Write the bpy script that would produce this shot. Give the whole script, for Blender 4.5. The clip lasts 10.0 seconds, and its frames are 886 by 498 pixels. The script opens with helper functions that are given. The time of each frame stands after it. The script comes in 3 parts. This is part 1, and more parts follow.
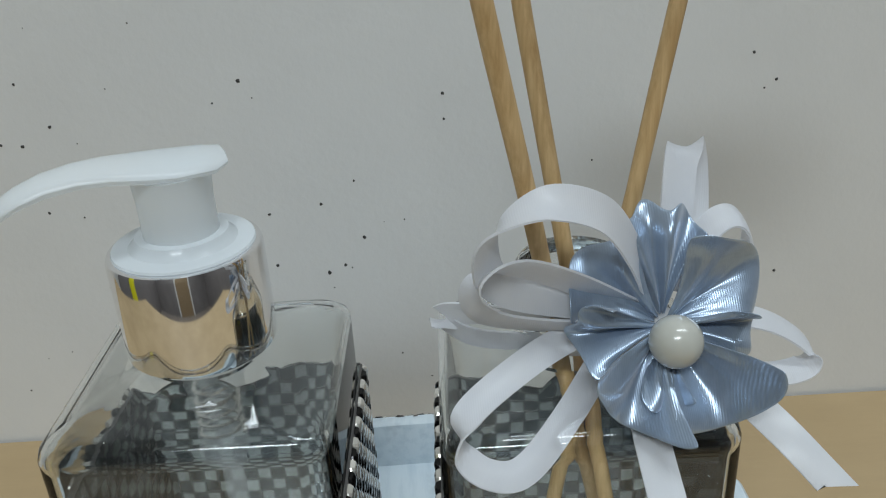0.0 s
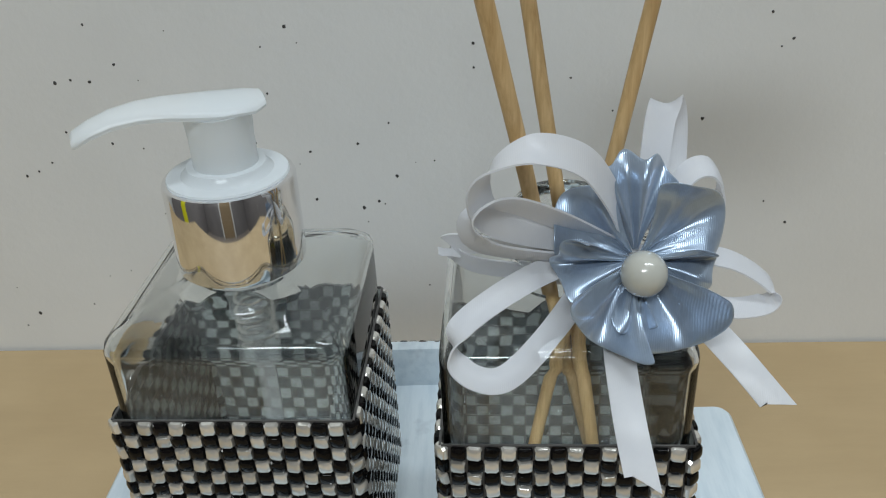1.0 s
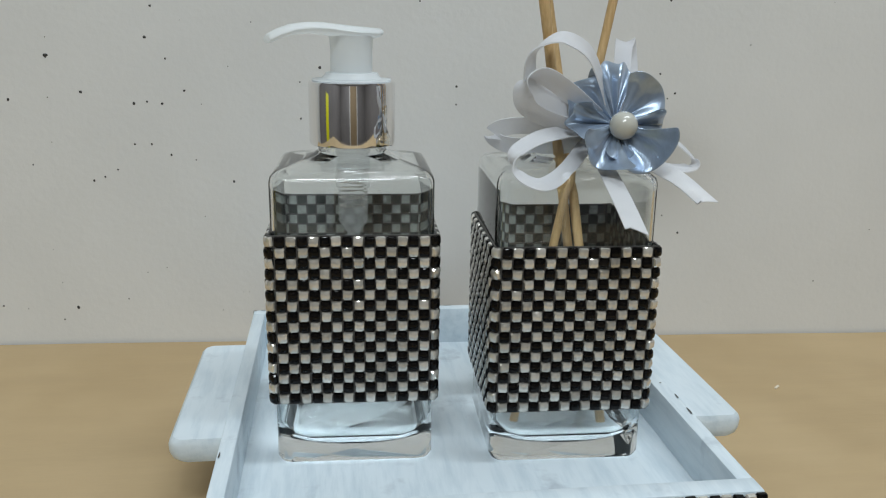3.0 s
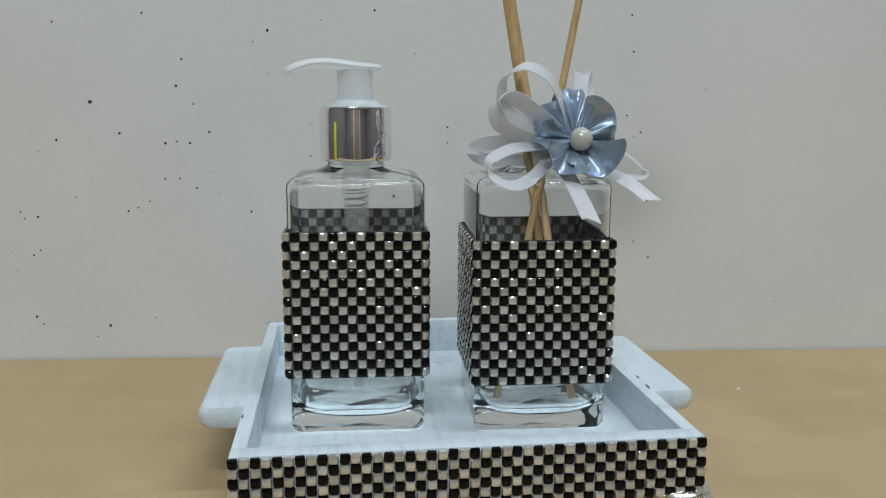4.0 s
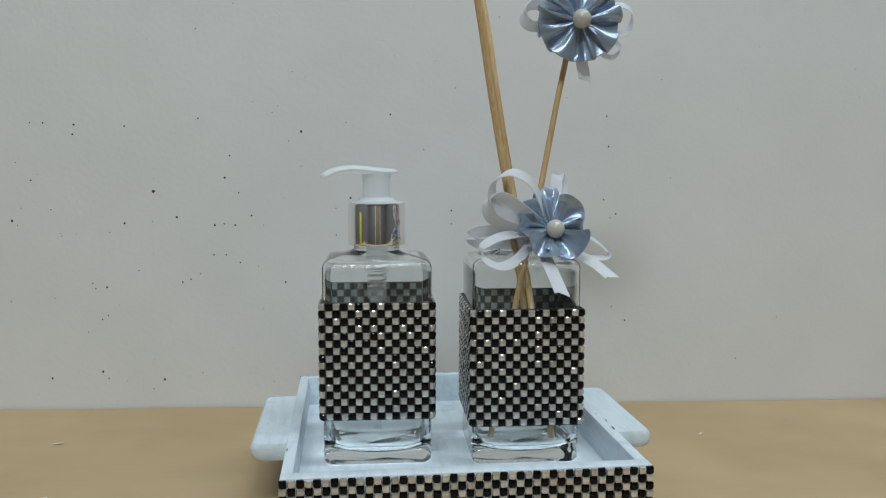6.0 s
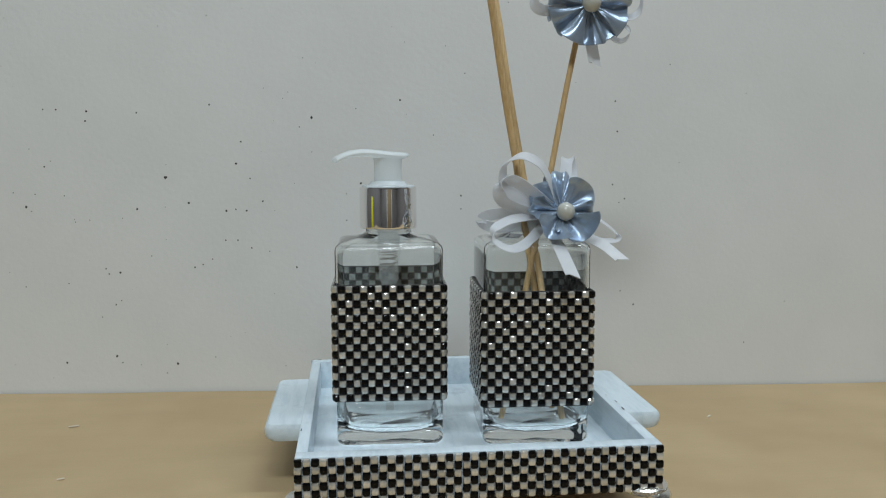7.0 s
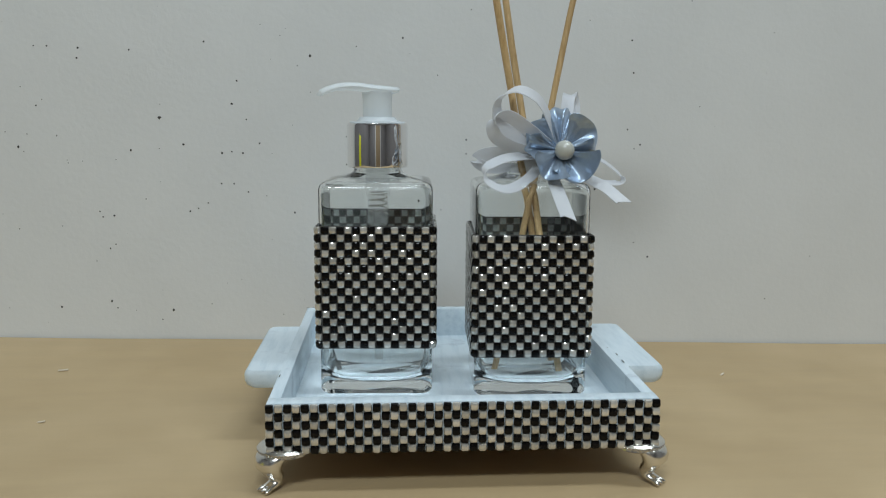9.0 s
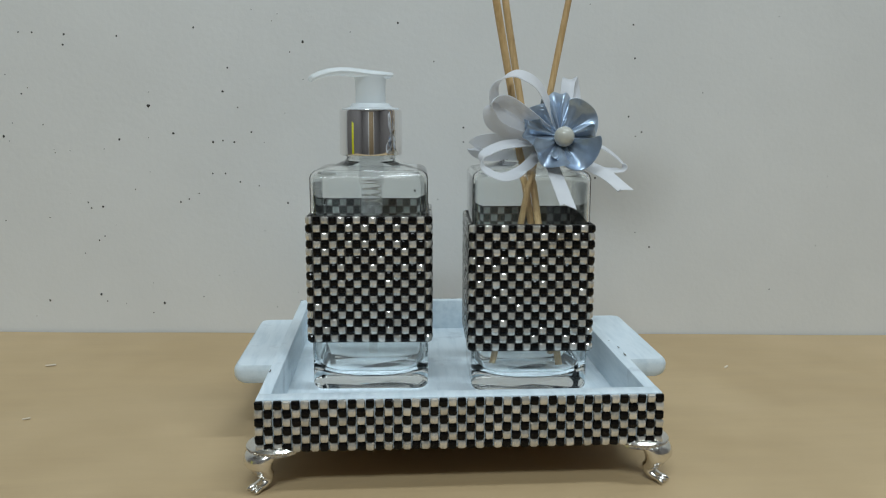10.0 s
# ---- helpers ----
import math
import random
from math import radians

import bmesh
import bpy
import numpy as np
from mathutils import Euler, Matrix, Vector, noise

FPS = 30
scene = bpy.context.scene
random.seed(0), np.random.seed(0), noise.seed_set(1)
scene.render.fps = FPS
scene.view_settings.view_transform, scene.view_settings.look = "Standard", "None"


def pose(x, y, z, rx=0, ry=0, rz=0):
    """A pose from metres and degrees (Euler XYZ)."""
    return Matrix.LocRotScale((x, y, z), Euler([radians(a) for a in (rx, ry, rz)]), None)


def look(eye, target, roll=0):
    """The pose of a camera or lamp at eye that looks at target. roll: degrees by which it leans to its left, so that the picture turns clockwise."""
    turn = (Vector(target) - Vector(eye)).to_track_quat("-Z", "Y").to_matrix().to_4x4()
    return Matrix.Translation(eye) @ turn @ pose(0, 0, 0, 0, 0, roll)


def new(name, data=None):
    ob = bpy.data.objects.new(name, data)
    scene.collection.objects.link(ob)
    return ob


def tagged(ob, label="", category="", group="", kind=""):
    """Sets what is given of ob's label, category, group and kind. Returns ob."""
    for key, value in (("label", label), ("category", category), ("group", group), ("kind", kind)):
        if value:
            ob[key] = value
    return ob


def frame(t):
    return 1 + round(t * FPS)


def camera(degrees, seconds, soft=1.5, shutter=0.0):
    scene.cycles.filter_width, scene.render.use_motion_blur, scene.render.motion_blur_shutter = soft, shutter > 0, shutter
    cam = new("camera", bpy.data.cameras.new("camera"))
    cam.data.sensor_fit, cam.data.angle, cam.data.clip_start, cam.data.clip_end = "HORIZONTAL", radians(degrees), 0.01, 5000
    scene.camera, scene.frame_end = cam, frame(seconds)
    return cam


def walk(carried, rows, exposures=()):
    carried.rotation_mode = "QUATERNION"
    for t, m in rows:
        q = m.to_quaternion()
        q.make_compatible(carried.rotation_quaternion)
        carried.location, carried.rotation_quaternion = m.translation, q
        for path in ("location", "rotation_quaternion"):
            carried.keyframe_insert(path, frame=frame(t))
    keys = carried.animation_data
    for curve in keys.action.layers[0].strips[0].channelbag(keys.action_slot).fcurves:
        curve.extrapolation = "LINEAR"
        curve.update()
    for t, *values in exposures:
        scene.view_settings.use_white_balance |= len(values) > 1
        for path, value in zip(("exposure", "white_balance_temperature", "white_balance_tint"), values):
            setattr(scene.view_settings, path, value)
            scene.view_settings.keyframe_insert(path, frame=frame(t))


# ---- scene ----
cam = camera(55.1, 10.0, soft=1.15)
PATH = [
    (0, (0.01, -0.07, 0.25), (0.054, 1.726, -0.63), -3.4),
    (0.5, (0.023, -0.094, 0.261), (-0.079, 1.642, -0.727), -3.9),
    (1, (0.02, -0.095, 0.26), (-0.059, 1.64, -0.731), -3.0),
    (1.5, (0.01, -0.111, 0.256), (0.042, 1.657, -0.679), -1.8),
    (2, (-0.021, -0.161, 0.23), (0.134, 1.698, -0.49), -0.6),
    (2.5, (-0.048, -0.2, 0.215), (0.199, 1.683, -0.412), 0.6),
    (3, (-0.049, -0.235, 0.196), (0.205, 1.68, -0.32), 0.9),
    (3.2, (-0.045, -0.243, 0.191), (0.204, 1.68, -0.301), 0.5),
    (4.3, (-0.052, -0.323, 0.17), (0.194, 1.638, -0.135), 0.3),
    (4.5, (-0.051, -0.335, 0.168), (0.189, 1.627, -0.137), 0.2),
    (5, (-0.059, -0.358, 0.167), (0.197, 1.607, -0.103), 0.5),
    (5.5, (-0.06, -0.383, 0.172), (0.183, 1.588, -0.068), 0.7),
    (5.7, (-0.058, -0.39, 0.189), (0.178, 1.585, -0.021), 0.3),
    (6.8, (-0.065, -0.398, 0.2), (0.153, 1.581, 0.01), -0.0),
    (7, (-0.063, -0.399, 0.192), (0.152, 1.577, -0.028), -0.1),
    (7.5, (-0.061, -0.397, 0.179), (0.171, 1.576, -0.054), -0.1),
    (8, (-0.062, -0.385, 0.169), (0.165, 1.582, -0.112), 0.4),
    (8.5, (-0.053, -0.378, 0.172), (0.134, 1.591, -0.126), 1.0),
    (9, (-0.034, -0.376, 0.177), (0.088, 1.597, -0.129), 0.3),
    (9.5, (-0.035, -0.371, 0.175), (0.084, 1.6, -0.144), 0.2),
    (10, (-0.031, -0.362, 0.174), (0.091, 1.608, -0.151), 0.1),
]
walk(cam, [(t, look(eye, target, roll)) for t, eye, target, roll in PATH],
     exposures=[(0, -0.12, 6550, 11), (1, -0.04, 6650, 12), (2, 0.06, 6720, 12), (3, 0.07, 6720, 12), (4.3, -0.05, 6550, 11), (7.5, -0.06, 6500, 10), (10, -0.04, 6450, 9)])


# ---- light ----
world = bpy.data.worlds.new("room_air")
scene.world = world
world.use_nodes = True
world.node_tree.nodes["Background"].inputs[0].default_value = (0.8, 0.9, 1.0, 1)
world.node_tree.nodes["Background"].inputs[1].default_value = 0.02


def ceiling_lamp(x, y, z, sx, sy, watts, color):
    data = bpy.data.lights.new("ceiling_lamp_light", "AREA")
    data.shape, data.size, data.size_y, data.energy, data.color = "RECTANGLE", sx, sy, watts, color
    ob = new("ceiling_lamp_light", data)
    ob.matrix_basis = pose(x, y, z)
    return ob


ceiling_lamp(-0.30, -1.45, 1.78, 0.90, 0.30, 33.0, (0.83, 0.94, 1.0))
ceiling_lamp(0.60, -0.25, 1.78, 1.2, 0.20, 14.0, (0.83, 0.94, 1.0))


# ---- materials ----
def material(name, color, rough=0.5, metal=0.0):
    m = bpy.data.materials.new(name)
    m.use_nodes = True
    b = m.node_tree.nodes["Principled BSDF"]
    b.inputs["Base Color"].default_value = (*color, 1)
    b.inputs["Roughness"].default_value = rough
    b.inputs["Metallic"].default_value = metal
    return m


def nodes_of(m):
    t = m.node_tree
    return t, t.nodes["Principled BSDF"]


def coords(m, scale=(1, 1, 1)):
    t, b = nodes_of(m)
    g = t.nodes.new("ShaderNodeTexCoord")
    mp = t.nodes.new("ShaderNodeMapping")
    mp.inputs["Scale"].default_value = scale
    t.links.new(g.outputs["Object"], mp.inputs[0])
    return mp.outputs[0]


def noise_tex(m, vec, scale, detail=4, rough=0.6):
    t, b = nodes_of(m)
    n = t.nodes.new("ShaderNodeTexNoise")
    n.inputs["Scale"].default_value, n.inputs["Detail"].default_value, n.inputs["Roughness"].default_value = scale, detail, rough
    t.links.new(vec, n.inputs["Vector"])
    return n.outputs["Fac"]


def ramp(m, fac, stops):
    t, b = nodes_of(m)
    r = t.nodes.new("ShaderNodeValToRGB")
    e = r.color_ramp.elements
    e[0].position, e[0].color = stops[0][0], (*stops[0][1], 1)
    e[1].position, e[1].color = stops[-1][0], (*stops[-1][1], 1)
    for p, c in stops[1:-1]:
        k = e.new(p)
        k.color = (*c, 1)
    t.links.new(fac, r.inputs[0])
    return r.outputs[0]


def mix(m, fac, a, b_, mode="MIX"):
    t, b = nodes_of(m)
    x = t.nodes.new("ShaderNodeMix")
    x.data_type, x.blend_type = "RGBA", mode
    for v, i in ((fac, 0), (a, 6), (b_, 7)):
        if isinstance(v, (int, float)):
            x.inputs[i].default_value = v
        elif isinstance(v, tuple):
            x.inputs[i].default_value = (*v, 1)
        else:
            t.links.new(v, x.inputs[i])
    return x.outputs[2]


def set_color(m, out):
    t, b = nodes_of(m)
    t.links.new(out, b.inputs["Base Color"])


def bump(m, fac, dist, strength=0.5):
    t, b = nodes_of(m)
    n = t.nodes.new("ShaderNodeBump")
    n.inputs["Distance"].default_value, n.inputs["Strength"].default_value = dist, strength
    t.links.new(fac, n.inputs["Height"])
    t.links.new(n.outputs[0], b.inputs["Normal"])


def rough_from(m, fac, lo, hi):
    t, b = nodes_of(m)
    n = t.nodes.new("ShaderNodeMapRange")
    n.inputs[3].default_value, n.inputs[4].default_value = lo, hi
    t.links.new(fac, n.inputs[0])
    t.links.new(n.outputs[0], b.inputs["Roughness"])


WALL = material("wall_paint", (0.72, 0.71, 0.68), 0.55)
v = coords(WALL)
set_color(WALL, ramp(WALL, noise_tex(WALL, v, 9, 5), [(0.3, (0.70, 0.70, 0.685)), (0.7, (0.75, 0.75, 0.735))]))
bump(WALL, noise_tex(WALL, v, 260, 3), 0.0006, 0.25)

TABLE = material("kraft_board", (0.5, 0.36, 0.2), 0.6)
v = coords(TABLE, (1.0, 6.0, 6.0))
grain = noise_tex(TABLE, v, 14, 6)
blot = noise_tex(TABLE, coords(TABLE), 7, 3)
c1 = ramp(TABLE, grain, [(0.25, (0.47, 0.345, 0.195)), (0.75, (0.52, 0.385, 0.22))])
c2 = ramp(TABLE, blot, [(0.35, (0.86, 0.84, 0.80)), (0.65, (1.0, 1.0, 1.0))])
set_color(TABLE, mix(TABLE, 1.0, c1, c2, "MULTIPLY"))
bump(TABLE, noise_tex(TABLE, v, 90, 4), 0.0005, 0.3)
rough_from(TABLE, grain, 0.5, 0.7)

PAINT = material("white_wood_paint", (0.75, 0.8, 0.84), 0.45)
v = coords(PAINT, (40, 5, 40))
streak = noise_tex(PAINT, v, 6, 5)
smudge = noise_tex(PAINT, coords(PAINT), 45, 4)
c1 = ramp(PAINT, streak, [(0.3, (0.56, 0.66, 0.73)), (0.55, (0.67, 0.76, 0.82))])
c2 = ramp(PAINT, smudge, [(0.28, (0.72, 0.73, 0.75)), (0.42, (1.0, 1.0, 1.0))])
set_color(PAINT, mix(PAINT, 1.0, c1, c2, "MULTIPLY"))
bump(PAINT, streak, 0.0004, 0.4)
rough_from(PAINT, smudge, 0.3, 0.6)

WORN = material("bare_dark_edge", (0.07, 0.06, 0.055), 0.7)
WOODRAW = material("bare_wood_underside", (0.30, 0.21, 0.12), 0.7)
v = coords(WOODRAW, (30, 4, 30))
set_color(WOODRAW, ramp(WOODRAW, noise_tex(WOODRAW, v, 6), [(0.3, (0.22, 0.15, 0.08)), (0.7, (0.36, 0.26, 0.15))]))

STICK = material("rattan_wood", (0.62, 0.42, 0.2), 0.55)
v = coords(STICK, (300, 300, 12))
set_color(STICK, ramp(STICK, noise_tex(STICK, v, 3, 5), [(0.3, (0.50, 0.32, 0.14)), (0.7, (0.70, 0.50, 0.26))]))

GLASS = material("clear_glass", (0.97, 0.99, 0.985), 0.0)
nodes_of(GLASS)[1].inputs["Transmission Weight"].default_value = 1.0
nodes_of(GLASS)[1].inputs["IOR"].default_value = 1.46

PLASTIC = material("milky_plastic", (0.90, 0.94, 0.96), 0.18)
nodes_of(PLASTIC)[1].inputs["IOR"].default_value = 1.4


def see_through(m, color, amount):
    """Lets part of the light through, spread, as thin plastic and cloth do."""
    t, b = nodes_of(m)
    tr = t.nodes.new("ShaderNodeBsdfTranslucent")
    tr.inputs["Color"].default_value = (*color, 1)
    mx = t.nodes.new("ShaderNodeMixShader")
    mx.inputs[0].default_value = amount
    t.links.new(b.outputs[0], mx.inputs[1])
    t.links.new(tr.outputs[0], mx.inputs[2])
    t.links.new(mx.outputs[0], t.nodes["Material Output"].inputs["Surface"])


def clear_part(m, amount):
    """Lets part of the light straight through, as milky plastic does."""
    t, b = nodes_of(m)
    src = t.nodes["Material Output"].inputs["Surface"].links[0].from_socket
    tr = t.nodes.new("ShaderNodeBsdfTransparent")
    mx = t.nodes.new("ShaderNodeMixShader")
    mx.inputs[0].default_value = amount
    t.links.new(src, mx.inputs[1])
    t.links.new(tr.outputs[0], mx.inputs[2])
    t.links.new(mx.outputs[0], t.nodes["Material Output"].inputs["Surface"])


see_through(PLASTIC, (0.95, 0.98, 1.0), 0.40)
clear_part(PLASTIC, 0.20)
TUBE = material("hazy_clear_plastic", (0.80, 0.84, 0.85), 0.15)
see_through(TUBE, (0.9, 0.93, 0.95), 0.4)
clear_part(TUBE, 0.80)

CHROME = material("chrome", (0.86, 0.86, 0.87), 0.06, 1.0)
SILVER = material("cast_silver_metal", (0.78, 0.76, 0.72), 0.2, 1.0)
bump(SILVER, noise_tex(SILVER, coords(SILVER), 900, 3), 0.0003, 0.3)

PEARL = material("pearl", (0.50, 0.50, 0.45), 0.22)
nodes_of(PEARL)[1].inputs["Coat Weight"].default_value = 0.6


def satin(name, lo, hi):
    m = material(name, hi, 0.28)
    t, b = nodes_of(m)
    v = coords(m)
    set_color(m, ramp(m, noise_tex(m, v, 160, 3), [(0.3, lo), (0.7, hi)]))
    b.inputs["Sheen Weight"].default_value = 0.3
    b.inputs["Anisotropic"].default_value = 0.5
    w = t.nodes.new("ShaderNodeTexWave")
    w.inputs["Scale"].default_value, w.inputs["Distortion"].default_value = 700, 1.0
    t.links.new(v, w.inputs["Vector"])
    bump(m, w.outputs["Fac"], 0.0001, 0.25)
    return m


BLUE_SATIN = satin("grey_blue_satin", (0.29, 0.37, 0.48), (0.39, 0.48, 0.60))
nodes_of(BLUE_SATIN)[1].inputs["Metallic"].default_value = 0.6
WHITE_SATIN = satin("white_satin", (0.87, 0.885, 0.92), (0.92, 0.93, 0.95))
nodes_of(WHITE_SATIN)[1].inputs["Sheen Weight"].default_value = 0.05
see_through(WHITE_SATIN, (0.88, 0.90, 0.94), 0.45)
clear_part(WHITE_SATIN, 0.10)


def gem(name, lo, hi, rough, metal, spec, coat):
    m = material(name, hi, rough, metal)
    t, b = nodes_of(m)
    o = t.nodes.new("ShaderNodeObjectInfo")
    g = t.nodes.new("ShaderNodeNewGeometry")
    a = t.nodes.new("ShaderNodeMath")
    a.operation = "ADD"
    f = t.nodes.new("ShaderNodeMath")
    f.operation = "FRACT"
    t.links.new(o.outputs["Random"], a.inputs[0])
    t.links.new(g.outputs["Random Per Island"], a.inputs[1])
    t.links.new(a.outputs[0], f.inputs[0])
    set_color(m, ramp(m, f.outputs[0], [(0.0, lo), (1.0, hi)]))
    b.inputs["Specular IOR Level"].default_value = spec
    b.inputs["Coat Weight"].default_value = coat
    b.inputs["Coat Roughness"].default_value = 0.05
    return m


CLEAR_GEM = gem("clear_rhinestone", (0.50, 0.48, 0.43), (0.78, 0.75, 0.69), 0.12, 0.55, 0.6, 1.0)
BLACK_GEM = gem("black_rhinestone", (0.003, 0.003, 0.003), (0.006, 0.005, 0.005), 0.05, 0.0, 0.16, 0.04)
CLEAR_BACK = material("glued_clear_back", (0.21, 0.225, 0.21), 0.6)
set_color(CLEAR_BACK, ramp(CLEAR_BACK, noise_tex(CLEAR_BACK, coords(CLEAR_BACK), 500, 3), [(0.3, (0.17, 0.185, 0.17)), (0.7, (0.25, 0.265, 0.25))]))
BLACK_BACK = material("glued_black_back", (0.022, 0.026, 0.024), 0.6)
NET = material("grey_net_backing", (0.06, 0.057, 0.054), 0.6)
SPECK = material("dark_paint_speck", (0.04, 0.038, 0.035), 0.6)
CRUMB = material("pale_sawdust", (0.7, 0.62, 0.5), 0.8)
# unseen walls: colour kept dark to cut bounced light and darken reflections
ROOM = material("darkened_room_paint", (0.55, 0.52, 0.50), 0.7)
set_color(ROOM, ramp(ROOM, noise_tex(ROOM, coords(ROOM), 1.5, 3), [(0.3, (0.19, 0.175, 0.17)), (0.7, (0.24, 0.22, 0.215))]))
TILE = material("floor_tile", (0.30, 0.26, 0.22), 0.35)
set_color(TILE, ramp(TILE, noise_tex(TILE, coords(TILE), 4, 4), [(0.3, (0.26, 0.22, 0.19)), (0.7, (0.34, 0.30, 0.26))]))
CEIL = material("ceiling_paint", (0.8, 0.8, 0.78), 0.8)
set_color(CEIL, ramp(CEIL, noise_tex(CEIL, coords(CEIL), 2, 3), [(0.3, (0.77, 0.77, 0.75)), (0.7, (0.83, 0.83, 0.81))]))


# ---- mesh helpers ----
def empty_thing(name, m):
    ob = new(name)
    ob.matrix_basis = m
    return ob


def part(name, bm, mat, parent=None, label="", smooth=True):
    me = bpy.data.meshes.new(name)
    bmesh.ops.recalc_face_normals(bm, faces=bm.faces)
    bm.to_mesh(me)
    bm.free()
    for mm in (mat if isinstance(mat, (list, tuple)) else [mat]):
        me.materials.append(mm)
    if smooth:
        for p in me.polygons:
            p.use_smooth = True
        me.set_sharp_from_angle(angle=radians(40))
    ob = new(name, me)
    if parent is not None:
        ob.parent = parent
    if label:
        tagged(ob, label)
    return ob


def box_bm(x0, x1, y0, y1, z0, z1, bevel=0.0, seg=2):
    bm = bmesh.new()
    bmesh.ops.create_cube(bm, size=1.0)
    for q in bm.verts:
        q.co = Vector(((x0 + x1) / 2 + q.co.x * (x1 - x0), (y0 + y1) / 2 + q.co.y * (y1 - y0), (z0 + z1) / 2 + q.co.z * (z1 - z0)))
    if bevel:
        bmesh.ops.bevel(bm, geom=bm.edges[:], offset=bevel, segments=seg, affect="EDGES", profile=0.5)
    return bm


def rings_bm(rings, cap0=True, cap1=True, closed=True):
    """A skin over rings of points, each ring a list of Vectors."""
    bm = bmesh.new()
    rows = [[bm.verts.new(p) for p in r] for r in rings]
    n = len(rows[0])
    for a, b in zip(rows, rows[1:]):
        for i in range(n if closed else n - 1):
            j = (i + 1) % n
            bm.faces.new((a[i], a[j], b[j], b[i]))
    if cap0:
        bm.faces.new(rows[0][::-1])
    if cap1:
        bm.faces.new(rows[-1])
    return bm


def rsquare(half, corner, z, seg=6):
    """A square ring of that half width with round corners."""
    pts = []
    c = half - corner
    for k, (sx, sy) in enumerate(((1, 1), (-1, 1), (-1, -1), (1, -1))):
        for i in range(seg + 1):
            a = radians(90 * k + 90 * i / seg)
            pts.append(Vector((sx * c + corner * math.cos(a), sy * c + corner * math.sin(a), z)))
    return pts


def lathe(profile, n=48):
    return [[Vector((r * math.cos(2 * math.pi * i / n), r * math.sin(2 * math.pi * i / n), z)) for i in range(n)] for r, z in profile]


def spline(pts, per=8):
    P = [Vector(p) for p in pts]
    P = [2 * P[0] - P[1]] + P + [2 * P[-1] - P[-2]]
    out = []
    for i in range(1, len(P) - 2):
        for k in range(per):
            u = k / per
            a, b, c, d = P[i - 1], P[i], P[i + 1], P[i + 2]
            out.append(0.5 * (2 * b + (c - a) * u + (2 * a - 5 * b + 4 * c - d) * u * u + (3 * b - a - 3 * c + d) * u ** 3))
    out.append(P[-2])
    return out


def tube_bm(pts, radii, n=12, squash=1.0, side=None):
    """A tube along points with a radius at each."""
    rings = []
    for i, p in enumerate(pts):
        d = (pts[min(i + 1, len(pts) - 1)] - pts[max(i - 1, 0)]).normalized()
        s = d.cross(side or Vector((0.31, 0.95, 0.05))).normalized()
        w = d.cross(s)
        r = radii[i] if isinstance(radii, (list, tuple)) else radii
        rings.append([p + r * (math.cos(2 * math.pi * k / n) * s + squash * math.sin(2 * math.pi * k / n) * w) for k in range(n)])
    return rings_bm(rings)


def ribbon_bm(pts, width, across, per=8, cut=0.0, thick=0.00025):
    """A woven band along a curve; across gives its breadth's direction at both ends."""
    line = spline(pts, per)
    a0, a1 = Vector(across[0]).normalized(), Vector(across[-1]).normalized()
    rows = []
    for i, p in enumerate(line):
        u = i / (len(line) - 1)
        d = (line[min(i + 1, len(line) - 1)] - line[max(i - 1, 0)]).normalized()
        a = a0.lerp(a1, u)
        a = (a - d * a.dot(d)).normalized()
        nrm = d.cross(a)
        row = []
        for k in range(5):
            s = (k / 4 - 0.5)
            q = p + a * width * s + nrm * 0.0004 * (1 - 4 * s * s)
            if cut and i == len(line) - 1:
                q = q + d * cut * s
            row.append(q)
        rows.append([q + nrm * thick for q in row] + [q - nrm * thick for q in reversed(row)])
    return rings_bm(rows)


# ---- the setting ----
WALL_Y = 0.246
wall = part("wall_back", box_bm(-1.8, 1.8, WALL_Y, WALL_Y + 0.1, -0.75, 1.85), WALL, smooth=False)
tagged(wall, "off-white painted wall sprinkled with small dark specks", "wall", kind="structure")


def room_piece(name, x0, x1, y0, y1, z0, z1, mat, label, category):
    tagged(part(name, box_bm(x0, x1, y0, y1, z0, z1), mat, smooth=False), label, category, kind="structure")


# added enclosure; its dark walls hold down fill light and reflections
room_piece("wall_left", -1.9, -1.8, -2.9, 0.346, -0.75, 1.85, ROOM, "unseen plain side wall, darkened to cut bounced light", "wall")
room_piece("wall_right", 1.8, 1.9, -2.9, 0.346, -0.75, 1.85, ROOM, "unseen plain side wall, darkened to cut bounced light", "wall")
room_piece("wall_front", -1.8, 1.8, -2.9, -2.8, -0.75, 1.85, ROOM, "unseen plain wall behind the viewer, darkened to cut bounced light", "wall")
room_piece("floor", -1.9, 1.9, -2.9, 0.346, -0.85, -0.75, TILE, "brownish tiled room floor", "floor")
room_piece("ceiling", -1.9, 1.9, -2.9, 0.346, 1.85, 1.95, CEIL, "white painted ceiling", "ceiling")

# unseen panel and pale strips, added so the chrome collar mirrors vertical stripes
room_piece("dark_reflection_panel", -0.35, 0.50, -2.80, -2.765, -0.75, 1.33, WOODRAW, "unseen brown panel added for the dark stripe in the chrome", "door")

room_piece("pale_reflection_strip", -0.42, -0.35, -2.80, -2.75, -0.75, 1.33, CEIL, "unseen white strip added for a pale stripe in the chrome", "door frame")
room_piece("pale_reflection_strip", 0.50, 0.57, -2.80, -2.75, -0.75, 1.33, CEIL, "unseen white strip added for a pale stripe in the chrome", "door frame")
# stand-in panel, placed to mirror as the yellow sliver in the collar
YELLOW = material("yellow_reflection_color", (0.85, 0.80, 0.02), 0.4)
